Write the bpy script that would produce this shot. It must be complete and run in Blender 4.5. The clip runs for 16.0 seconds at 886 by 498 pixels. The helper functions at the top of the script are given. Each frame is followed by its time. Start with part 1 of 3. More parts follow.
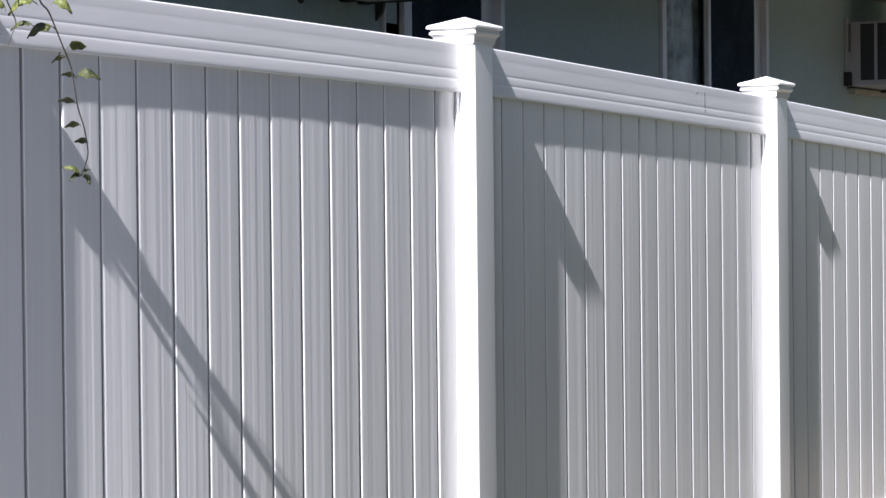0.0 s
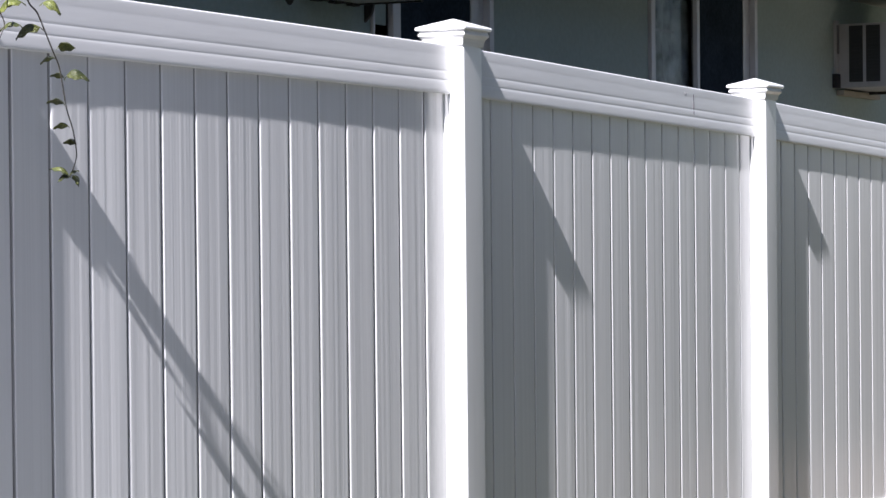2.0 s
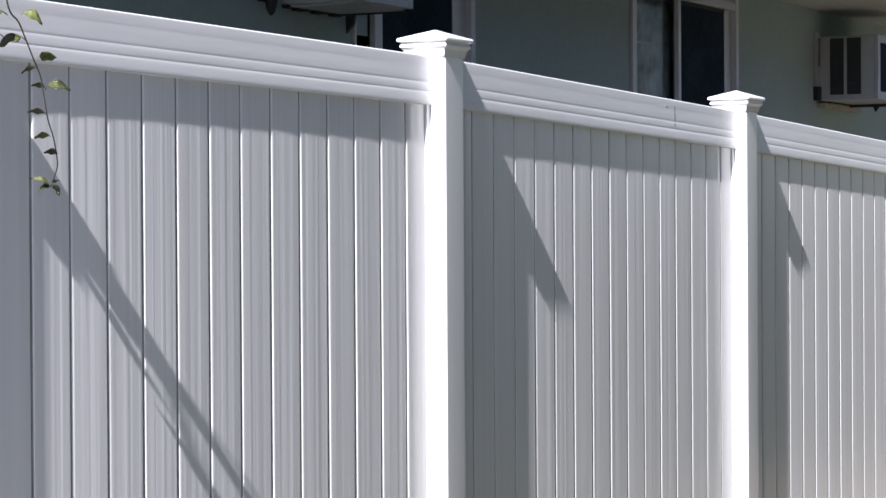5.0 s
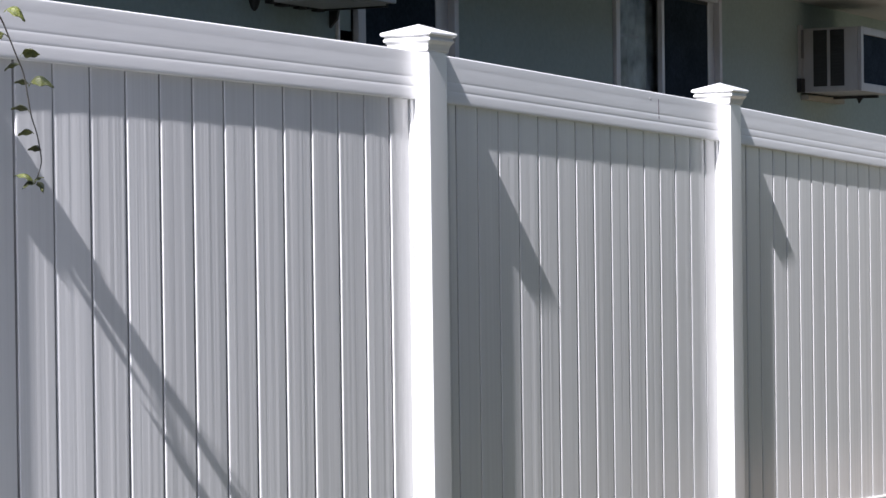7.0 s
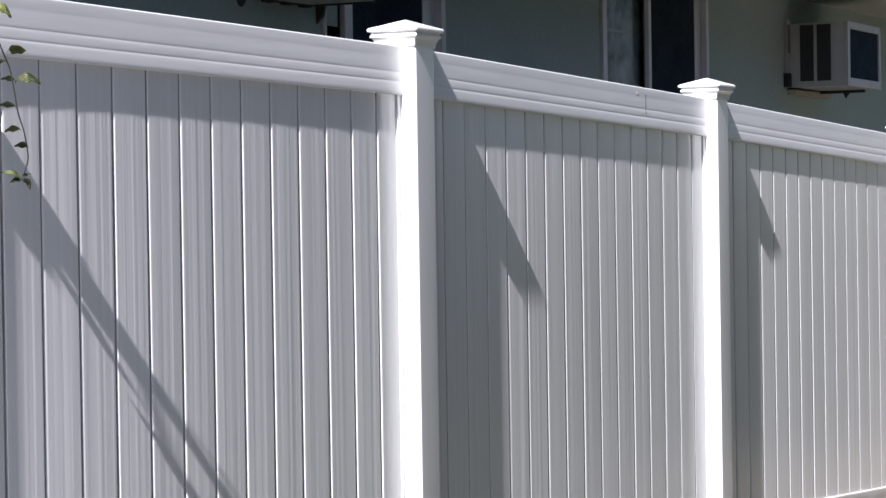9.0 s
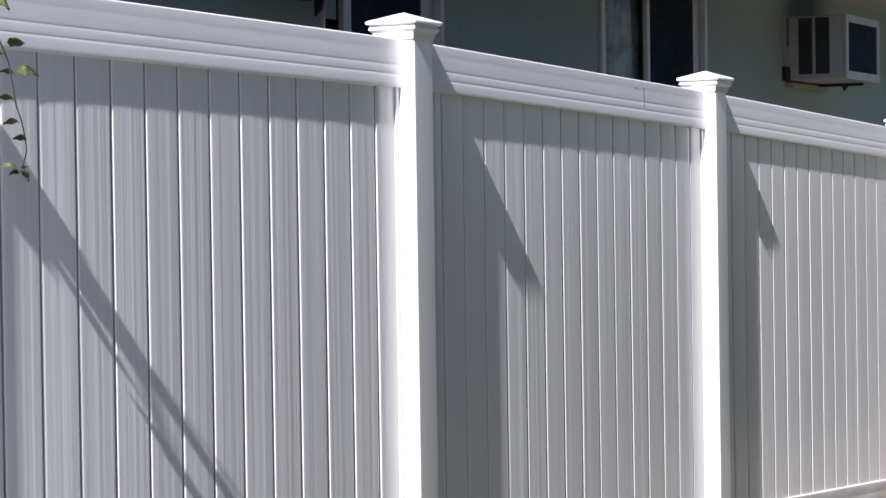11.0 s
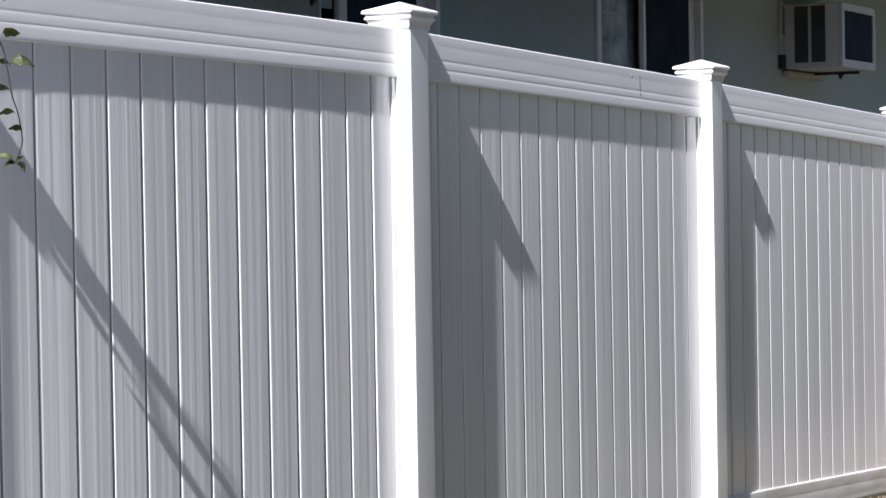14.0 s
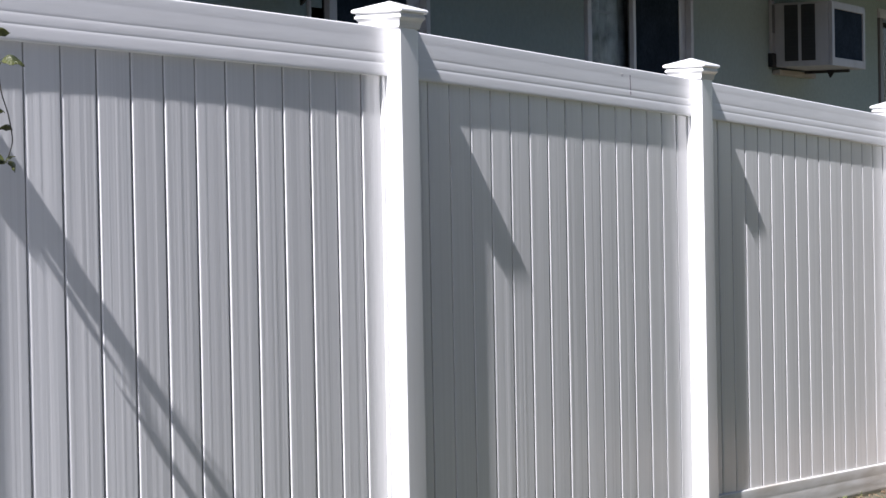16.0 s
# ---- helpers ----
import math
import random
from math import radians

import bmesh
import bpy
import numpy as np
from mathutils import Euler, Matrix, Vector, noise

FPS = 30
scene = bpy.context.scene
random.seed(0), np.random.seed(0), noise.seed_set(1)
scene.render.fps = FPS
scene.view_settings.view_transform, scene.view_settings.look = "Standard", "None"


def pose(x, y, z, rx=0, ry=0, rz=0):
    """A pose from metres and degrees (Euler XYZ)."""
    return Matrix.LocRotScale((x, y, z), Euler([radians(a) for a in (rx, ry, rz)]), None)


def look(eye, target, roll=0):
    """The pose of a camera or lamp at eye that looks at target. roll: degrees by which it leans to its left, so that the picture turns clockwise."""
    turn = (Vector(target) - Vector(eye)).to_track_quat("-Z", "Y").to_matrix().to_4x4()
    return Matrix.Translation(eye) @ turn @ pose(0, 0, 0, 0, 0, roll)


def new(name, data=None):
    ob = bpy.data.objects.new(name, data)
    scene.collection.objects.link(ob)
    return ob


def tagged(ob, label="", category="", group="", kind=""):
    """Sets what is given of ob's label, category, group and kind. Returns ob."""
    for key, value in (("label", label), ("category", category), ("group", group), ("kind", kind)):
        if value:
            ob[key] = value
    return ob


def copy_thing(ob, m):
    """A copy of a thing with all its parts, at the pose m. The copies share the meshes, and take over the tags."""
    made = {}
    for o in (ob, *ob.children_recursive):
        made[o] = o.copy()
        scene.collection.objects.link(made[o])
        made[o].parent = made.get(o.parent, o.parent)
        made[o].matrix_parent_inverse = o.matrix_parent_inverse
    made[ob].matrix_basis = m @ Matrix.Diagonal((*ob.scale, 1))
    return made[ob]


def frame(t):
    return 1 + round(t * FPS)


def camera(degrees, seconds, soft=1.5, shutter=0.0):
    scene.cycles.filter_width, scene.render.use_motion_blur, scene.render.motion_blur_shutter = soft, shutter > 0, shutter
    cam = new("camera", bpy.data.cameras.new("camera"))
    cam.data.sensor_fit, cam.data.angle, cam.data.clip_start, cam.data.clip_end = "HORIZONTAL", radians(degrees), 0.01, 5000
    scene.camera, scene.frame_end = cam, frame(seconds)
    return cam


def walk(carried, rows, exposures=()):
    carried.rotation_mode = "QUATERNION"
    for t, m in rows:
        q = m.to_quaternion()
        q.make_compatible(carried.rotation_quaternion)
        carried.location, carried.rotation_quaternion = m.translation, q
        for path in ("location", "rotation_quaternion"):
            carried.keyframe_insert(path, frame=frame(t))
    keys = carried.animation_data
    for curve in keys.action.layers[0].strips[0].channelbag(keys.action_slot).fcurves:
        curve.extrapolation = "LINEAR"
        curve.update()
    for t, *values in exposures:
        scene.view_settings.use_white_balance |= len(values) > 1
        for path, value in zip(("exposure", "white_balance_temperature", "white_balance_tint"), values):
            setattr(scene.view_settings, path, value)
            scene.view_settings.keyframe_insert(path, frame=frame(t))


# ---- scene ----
# Camera: stands still beside the fence and turns slowly to the right.
EYE = Vector((-6.518, -3.563, 1.293))
TURNS = [  # seconds, heading from the fence's normal, pitch, roll (degrees)
    (0, 60.781, -0.800, -0.581),
    (0.5, 60.849, -0.820, -0.597),
    (1, 60.919, -0.821, -0.602),
    (1.5, 60.983, -0.799, -0.609),
    (2, 61.041, -0.765, -0.560),
    (2.5, 61.084, -0.719, -0.475),
    (3, 61.126, -0.671, -0.353),
    (3.5, 61.172, -0.630, -0.328),
    (4, 61.237, -0.599, -0.285),
    (4.5, 61.343, -0.551, -0.350),
    (5, 61.488, -0.512, -0.347),
    (7.5, 61.891, -0.695, -0.774),
    (8, 61.953, -0.754, -0.727),
    (8.5, 62.052, -0.755, -0.843),
    (9, 62.132, -0.756, -0.866),
    (11.5, 62.167, -0.997, -0.825),
    (12, 62.145, -1.095, -0.848),
    (12.5, 62.133, -1.151, -0.873),
    (13, 62.147, -1.177, -0.922),
    (13.5, 62.195, -1.176, -0.955),
    (14, 62.249, -1.174, -0.964),
    (14.5, 62.307, -1.174, -0.967),
    (15, 62.352, -1.176, -1.048),
    (15.5, 62.402, -1.186, -1.085),
    (16, 62.467, -1.200, -1.085),
]


def gaze(heading, pitch, roll):
    a, b = radians(heading), radians(pitch)
    way = Vector((math.sin(a) * math.cos(b), math.cos(a) * math.cos(b), math.sin(b)))
    return look(EYE, EYE + 5 * way, roll)


cam = camera(20.42, 16.0, soft=1.5)
walk(cam, [(t, gaze(h, p, r)) for t, h, p, r in TURNS], exposures=[
    (0, 1.66, 5960, 17), (5, 1.66, 5960, 17), (9, 1.52, 5960, 17), (13, 1.48, 5960, 17), (16, 1.54, 5960, 17)])

# ---- light ----
SUN_WAY = Vector((11.1, 1.0, -11.1)).normalized()      # the way the sunlight travels
sun = new("sun", bpy.data.lights.new("sun", "SUN"))
sun.data.energy, sun.data.angle, sun.data.color = 5.0, radians(0.5), (1.0, 0.955, 0.9)
sun.matrix_world = look((0, 0, 20), Vector((0, 0, 20)) + SUN_WAY)
world = bpy.data.worlds.new("sky")
scene.world = world
world.use_nodes = True
wn = world.node_tree
sky = wn.nodes.new("ShaderNodeTexSky")
sky.sky_type, sky.sun_disc = "NISHITA", False
sky.sun_elevation = math.asin(-SUN_WAY.z)
sky.sun_rotation = math.atan2(-SUN_WAY.x, -SUN_WAY.y)
wn.links.new(sky.outputs[0], wn.nodes["Background"].inputs[0])
wn.nodes["Background"].inputs[1].default_value = 0.040


# ---- materials ----
def material(name, base, rough=0.5, metal=0.0, vary=0.0, grain=(30, 30, 30), stain=(3, 3, 3), bump=0.0, bump_grain=None,
             tint=None, per_object=0.0, bump_size=0.002, gloss=0.5):
    """A Principled material with a fine grain and broad stains in its colour, and a fine relief."""
    m = bpy.data.materials.new(name)
    m.use_nodes = True
    nt, b = m.node_tree, m.node_tree.nodes["Principled BSDF"]
    N, L = nt.nodes.new, nt.links.new
    b.inputs["Roughness"].default_value, b.inputs["Metallic"].default_value = rough, metal
    b.inputs["Specular IOR Level"].default_value = gloss
    co = N("ShaderNodeTexCoord")

    def noised(scale, detail=4.0):
        mp, nz = N("ShaderNodeMapping"), N("ShaderNodeTexNoise")
        mp.inputs["Scale"].default_value = scale
        L(co.outputs["Object"], mp.inputs[0])
        add = N("ShaderNodeVectorMath")
        info = N("ShaderNodeObjectInfo")
        far = N("ShaderNodeMath")
        far.operation, far.inputs[1].default_value = "MULTIPLY", 40.0
        L(info.outputs["Random"], far.inputs[0])
        L(mp.outputs[0], add.inputs[0]), L(far.outputs[0], add.inputs[1])
        L(add.outputs[0], nz.inputs["Vector"])
        nz.inputs["Scale"].default_value, nz.inputs["Detail"].default_value = 1.0, detail
        return nz.outputs[0]

    dark = tuple(c * (1 - vary) for c in base) if tint is None else tint
    mix = N("ShaderNodeMix")
    mix.data_type = "RGBA"
    mix.inputs[6].default_value, mix.inputs[7].default_value = (*base, 1), (*dark, 1)
    two = N("ShaderNodeMath")
    two.operation = "MULTIPLY_ADD"
    two.inputs[1].default_value = 0.5
    half = N("ShaderNodeMath")
    half.operation, half.inputs[1].default_value = "MULTIPLY", 0.5
    L(noised(stain, 5.0), half.inputs[0]), L(noised(grain), two.inputs[0]), L(half.outputs[0], two.inputs[2])
    ramp = N("ShaderNodeMapRange")
    ramp.inputs["From Min"].default_value, ramp.inputs["From Max"].default_value = 0.36, 0.64
    L(two.outputs[0], ramp.inputs[0]), L(ramp.outputs[0], mix.inputs[0])
    out = mix.outputs[2]
    if per_object:
        hsv, info, rng = N("ShaderNodeHueSaturation"), N("ShaderNodeObjectInfo"), N("ShaderNodeMapRange")
        rng.inputs["To Min"].default_value, rng.inputs["To Max"].default_value = 1 - per_object, 1 + per_object
        L(info.outputs["Random"], rng.inputs[0]), L(rng.outputs[0], hsv.inputs["Value"]), L(out, hsv.inputs["Color"])
        out = hsv.outputs[0]
    L(out, b.inputs["Base Color"])
    if bump:
        bp = N("ShaderNodeBump")
        bp.inputs["Strength"].default_value, bp.inputs["Distance"].default_value = bump, bump_size
        L(noised(bump_grain or grain, 3.0), bp.inputs["Height"]), L(bp.outputs[0], b.inputs["Normal"])
    return m


VINYL = material("white_vinyl", (0.68, 0.68, 0.675), 0.22, vary=0.08, grain=(110, 110, 0.7), stain=(9, 9, 0.6), bump=1.0,
                 bump_grain=(38, 38, 0.25), per_object=0.03, bump_size=0.0016)
VINYL_TRIM = material("white_vinyl_trim", (0.72, 0.72, 0.72), 0.34, vary=0.09, grain=(5, 60, 60), stain=(1.2, 5, 12), bump=0.14,
                      bump_grain=(1.5, 40, 40), bump_size=0.001)
VINYL_POST = material("white_vinyl_post", (0.72, 0.72, 0.715), 0.24, vary=0.05, grain=(30, 30, 3), stain=(6, 6, 1.2), bump=0.05, bump_grain=(20, 20, 0.4),
                      bump_size=0.0006)
VINYL_JOINT = material("dark_vinyl_joint", (0.46, 0.46, 0.46), 0.7, vary=0.35, grain=(20, 20, 6), stain=(4, 4, 2))
VINYL_SOILED = material("soiled_white_vinyl", (0.62, 0.61, 0.59), 0.5, tint=(0.42, 0.39, 0.34), grain=(4, 60, 25), stain=(2, 9, 12), bump=0.06,
                        bump_grain=(1.5, 40, 40), bump_size=0.001)
SMUDGE = material("faint_smudge", (0.58, 0.57, 0.58), 0.6, vary=0.2, grain=(120, 120, 120))
GREY_MARK = material("scuff", (0.20, 0.15, 0.19), 0.6, vary=0.3, grain=(80, 80, 80))
STUCCO = material("sage_stucco", (0.345, 0.425, 0.405), 0.85, vary=0.16, grain=(40, 40, 40), stain=(0.8, 0.8, 1.1), bump=0.04,
                  bump_grain=(60, 60, 60), bump_size=0.002)
SOFFIT = material("painted_soffit", (0.43, 0.42, 0.405), 0.7, vary=0.12, grain=(3, 40, 3), stain=(1, 2, 1), bump=0.1)
ROOF = material("roof_shingle", (0.10, 0.095, 0.09), 0.9, vary=0.4, grain=(20, 20, 20), bump=0.5)
SKY_BLOCK = material("sky_block_dark", (0.06, 0.06, 0.055), 0.9, vary=0.35, grain=(6, 6, 2), stain=(0.7, 0.7, 0.7), bump=0.3)
# darker copy of the window aluminium, with shade put into its colour
FRAME_DARK = material("shadowed_sash", (0.16, 0.16, 0.17), 0.5, vary=0.15, grain=(30, 30, 4))
FRAME = material("window_aluminium", (0.62, 0.62, 0.65), 0.45, vary=0.12, grain=(30, 30, 4), stain=(3, 3, 2), bump=0.04)
GASKET = material("dark_gasket", (0.014, 0.014, 0.016), 0.7, vary=0.3)
CURTAIN = material("curtain_fabric", (0.62, 0.64, 0.58), 0.9, tint=(0.05, 0.058, 0.05), grain=(16, 16, 11), stain=(6, 6, 4), bump=0.2)
# near-black base: the unlit room's darkness is put into the colour
ROOM = material("unlit_room_black", (0.007, 0.008, 0.012), 0.9, vary=0.3, grain=(3, 3, 3))
AC_WHITE = material("aged_white_enamel", (0.42, 0.42, 0.43), 0.5, vary=0.16, grain=(20, 20, 6), stain=(4, 4, 3), bump=0.05)
AC_DARK = material("dark_grille", (0.035, 0.036, 0.04), 0.6, vary=0.4, grain=(8, 8, 140), bump=0.4, bump_grain=(4, 4, 220))
AC_SCREEN = material("dark_screen", (0.040, 0.055, 0.075), 0.95, vary=0.4, grain=(60, 60, 60), stain=(6, 6, 6), gloss=0.0)
TIMBER = material("pale_timber", (0.38, 0.35, 0.29), 0.75, vary=0.25, grain=(6, 60, 60), stain=(3, 6, 6), bump=0.15)
IRON = material("dark_iron", (0.04, 0.04, 0.042), 0.55, metal=0.6, vary=0.4)
STEM = material("vine_stem", (0.035, 0.030, 0.022), 0.7, vary=0.35, grain=(60, 60, 60), bump=0.2)
LEAF = material("vine_leaf", (0.110, 0.122, 0.022), 0.45, tint=(0.016, 0.025, 0.009), grain=(2.6, 5, 5), stain=(1.3, 2.0, 2.0), bump=0.5, bump_grain=(4, 14, 14),
                bump_size=0.03, per_object=0.45)
GROUND = material("lawn_and_soil", (0.044, 0.048, 0.020), 0.95, tint=(0.026, 0.028, 0.012), grain=(14, 14, 14), stain=(1.3, 1.3, 1.3),
                  bump=0.8, bump_grain=(35, 35, 35), bump_size=0.02)


def ground_patch(m, base, dark, centre, reach):
    """Gives the lawn a patch with a ragged edge: bare soil, and an added pale bounce patch."""
    nt, b = m.node_tree, m.node_tree.nodes["Principled BSDF"]
    N, L = nt.nodes.new, nt.links.new
    lawn = b.inputs["Base Color"].links[0].from_socket
    co, sub, dist, edge, fine = (N(k) for k in ("ShaderNodeTexCoord", "ShaderNodeVectorMath", "ShaderNodeVectorMath", "ShaderNodeTexNoise", "ShaderNodeTexNoise"))
    sub.operation, dist.operation = "MULTIPLY_ADD", "LENGTH"
    sub.inputs[1].default_value = (1 / reach[0], 1 / reach[1], 0)
    sub.inputs[2].default_value = (-centre[0] / reach[0], -centre[1] / reach[1], 0)
    L(co.outputs["Object"], sub.inputs[0]), L(sub.outputs[0], dist.inputs[0])
    L(co.outputs["Object"], edge.inputs["Vector"]), L(co.outputs["Object"], fine.inputs["Vector"])
    edge.inputs["Scale"].default_value, edge.inputs["Detail"].default_value = 2.5, 6
    fine.inputs["Scale"].default_value, fine.inputs["Detail"].default_value = 28, 8
    add, rng = N("ShaderNodeMath"), N("ShaderNodeMapRange")
    L(dist.outputs["Value"], add.inputs[0]), L(edge.outputs[0], add.inputs[1])
    rng.inputs["From Min"].default_value, rng.inputs["From Max"].default_value = 1.65, 1.35
    L(add.outputs[0], rng.inputs[0])
    soil, mix = N("ShaderNodeMix"), N("ShaderNodeMix")
    soil.data_type = mix.data_type = "RGBA"
    soil.inputs[6].default_value, soil.inputs[7].default_value = (*base, 1), (*dark, 1)
    tone = N("ShaderNodeMapRange")
    tone.inputs["From Min"].default_value, tone.inputs["From Max"].default_value = 0.42, 0.66
    L(fine.outputs[0], tone.inputs[0]), L(tone.outputs[0], soil.inputs[0])
    L(rng.outputs[0], mix.inputs[0]), L(lawn, mix.inputs[6]), L(soil.outputs[2], mix.inputs[7]), L(mix.outputs[2], b.inputs["Base Color"])


ground_patch(GROUND, (0.27, 0.22, 0.165), (0.13, 0.10, 0.07), (7.2, -0.6), (3.0, 1.4))
ground_patch(GROUND, (0.27, 0.275, 0.28), (0.17, 0.173, 0.175), (-5.0, -2.0), (3.7, 3.0))      # unseen pale patch, added to bounce light onto the left panels
TUFT = material("grass_blades", (0.16, 0.19, 0.06), 0.6, vary=0.4, grain=(20, 20, 20))
LITTER = material("dry_litter", (0.17, 0.12, 0.07), 0.9, vary=0.4, grain=(60, 60, 60))

GLASS = bpy.data.materials.new("window_glass")
GLASS.use_nodes = True
_g = GLASS.node_tree.nodes["Principled BSDF"]
_g.inputs["Base Color"].default_value = (0.84, 0.90, 0.97, 1)
_g.inputs["Roughness"].default_value, _g.inputs["Transmission Weight"].default_value, _g.inputs["IOR"].default_value = 0.03, 1.0, 1.07


# ---- mesh helpers ----
def box(bm, x0, x1, y0, y1, z0, z1, bevel=0.0):
    r = bmesh.ops.create_cube(bm, size=1.0)
    for v in r["verts"]:
        v.co = Vector(((x0 + x1) / 2 + v.co.x * (x1 - x0), (y0 + y1) / 2 + v.co.y * (y1 - y0), (z0 + z1) / 2 + v.co.z * (z1 - z0)))
    if bevel:
        es = list({e for v in r["verts"] for e in v.link_edges})
        bmesh.ops.bevel(bm, geom=es, offset=bevel, segments=2, profile=0.6, affect="EDGES")


def prism(bm, ring, a, b, ends=True):
    """Joins the outline ring, carried by the functions a and b to its two ends, into a closed bar."""
    va, vb = [bm.verts.new(a(p)) for p in ring], [bm.verts.new(b(p)) for p in ring]
    n = len(ring)
    for i in range(n):
        bm.faces.new((va[i], va[(i + 1) % n], vb[(i + 1) % n], vb[i]))
    if ends:
        bm.faces.new(list(reversed(va))), bm.faces.new(vb)
    bmesh.ops.recalc_face_normals(bm, faces=bm.faces[:])


def mesh_of(name, bm, mat, smooth=False):
    me = bpy.data.meshes.new(name)
    bm.to_mesh(me)
    bm.free()
    me.materials.append(mat)
    if smooth:
        for p in me.polygons:
            p.use_smooth = True
    return me


def part(name, bm, mat, parent=None, label="", smooth=False):
    ob = new(name, mesh_of(name, bm, mat, smooth) if isinstance(bm, bmesh.types.BMesh) else bm)
    if parent:
        ob.parent = parent
    if label:
        ob["label"] = label
    return ob


def boxed(name, mat, parent, *dims, bevel=0.0, label=""):
    bm = bmesh.new()
    box(bm, *dims, bevel=bevel)
    return part(name, bm, mat, parent, label)


# ---- fence plan: posts along the line, with the height of the rail's top at each ----
POST_HALF = 0.0635
SPAN = 2.438
POSTS = [Vector((-SPAN, 0.026, 1.835)), Vector((0, 0, 1.804)), Vector((SPAN, 0, 1.733)), Vector((2 * SPAN, -0.053, 1.632)),
         Vector((3 * SPAN, -0.10, 1.55))]
RAIL_H = 0.146
LEDGE = 1.633            # the bottom rail's ledge below the rail's top
FOOT = 1.762             # the ground below the rail's top


def ground_z(x):
    if x <= POSTS[0].x:
        return POSTS[0].z - FOOT + 0.012 * min(8, POSTS[0].x - x)
    for a, b in zip(POSTS, POSTS[1:]):
        if x <= b.x:
            return a.z + (b.z - a.z) * (x - a.x) / (b.x - a.x) - FOOT
    return POSTS[-1].z - FOOT - 0.02 * min(6, x - POSTS[-1].x)


# ---- ground ----
def build_ground():
    bm = bmesh.new()
    xs = [-2500, -300, -60, -20, -10] + [-8 + 0.15 * i for i in range(46)]
    xs += [-1.05 + 0.09 * i for i in range(1, 120)] + [10, 11.5, 13, 16, 25, 60, 300, 2500]
    ys = [-2500, -300, -60, -20, -9, -6, -4, -3, -2, -1.4, -1.0] + [-0.9 + 0.06 * i for i in range(30)] + [1.2, 2, 4, 9, 25, 80, 400, 2500]
    grid = []
    for x in xs:
        row = []
        for y in ys:
            near = 1.0 if -8 < x < 10 and -1.5 < y < 1 else 0.0
            h = 0.014 * noise.noise((x * 2.1, y * 2.1, 0)) + 0.007 * noise.noise((x * 9, y * 9, 3))
            row.append(bm.verts.new((x, y, ground_z(x) - 0.008 + h * near)))
        grid.append(row)
    for i in range(len(xs) - 1):
        for j in range(len(ys) - 1):
            bm.faces.new((grid[i][j], grid[i + 1][j], grid[i + 1][j + 1], grid[i][j + 1]))
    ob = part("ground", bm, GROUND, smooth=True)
    tagged(ob, "dark dry lawn with bare sandy soil by the fence and an added unseen pale bounce patch", "ground", kind="structure")


build_ground()


# ---- house behind the fence: built in its own frame, x along the wall, wall face at y = 0 ----
HOUSE = pose(0, 1.45, 0, 0, 0, 1.5)
SOFFIT_Z = 2.62
WIN_TOP, WIN_FOOT = 2.57, 1.30
OPENINGS = [(2.05, 3.13), (4.95, 6.495), (10.30, 11.90)]


def build_house_wall():
    bm = bmesh.new()
    cuts = [-4.0] + [c for o in OPENINGS for c in o] + [15.0]
    for i in range(0, len(cuts), 2):
        box(bm, cuts[i], cuts[i + 1], 0, 0.2, -0.6, SOFFIT_Z + 0.02)
    for a, b in OPENINGS:
        box(bm, a, b, 0, 0.2, -0.6, WIN_FOOT)
        box(bm, a, b, 0, 0.2, WIN_TOP, SOFFIT_Z + 0.02)
    bmesh.ops.remove_doubles(bm, verts=bm.verts[:], dist=0.0005)
    wall = part("wall_house", bm, STUCCO)
    wall.matrix_world = HOUSE
    tagged(wall, "sage green stucco house wall in the shade of its eave", "wall", kind="structure")
    for name, mat, dims, label, cat in [
        ("soffit", SOFFIT, (-4.4, 15.4, -0.60, 0.0, SOFFIT_Z, SOFFIT_Z + 0.02), "pale painted soffit under the eave of the house", "soffit"),
        ("fascia", SOFFIT, (-4.4, 15.4, -0.625, -0.60, SOFFIT_Z - 0.02, SOFFIT_Z + 0.17), "pale painted fascia board along the eave", "fascia")]:
        ob = boxed(name, mat, None, *dims)
        ob.matrix_world = HOUSE
        tagged(ob, label, cat, kind="structure")
    bm = bmesh.new()
    ring = [(-0.66, SOFFIT_Z + 0.15), (3.2, SOFFIT_Z + 1.5), (7.2, SOFFIT_Z + 0.15), (7.2, SOFFIT_Z + 0.22), (3.2, SOFFIT_Z + 1.6), (-0.66, SOFFIT_Z + 0.22)]
    prism(bm, ring, lambda p: (-4.5, *p), lambda p: (15.5, *p))
    roof = part("roof", bm, ROOF)
    roof.matrix_world = HOUSE
    tagged(roof, "low dark shingle roof of the house", "roof", kind="structure")
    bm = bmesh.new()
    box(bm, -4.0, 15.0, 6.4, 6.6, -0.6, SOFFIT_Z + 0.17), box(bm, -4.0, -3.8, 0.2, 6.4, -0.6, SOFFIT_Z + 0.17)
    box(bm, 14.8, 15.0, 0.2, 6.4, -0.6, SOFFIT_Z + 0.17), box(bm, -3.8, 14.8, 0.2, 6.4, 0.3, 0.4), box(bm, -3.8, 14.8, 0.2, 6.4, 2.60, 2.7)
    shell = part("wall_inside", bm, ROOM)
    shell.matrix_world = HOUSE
    tagged(shell, "plain walls inside the house, painted near black for the unlit room", "wall", kind="structure")


build_house_wall()


def build_sky_block():
    """An unseen dark wall behind the camera, added to hold sky light and reflections down."""
    bm = bmesh.new()
    box(bm, -10.5, 13, -6.6, -6.3, -0.6, 6.0)
    ob = part("wall_across", bm, SKY_BLOCK)
    tagged(ob, "unseen dark wall added across from the fence to block sky light", "wall", kind="structure")


build_sky_block()


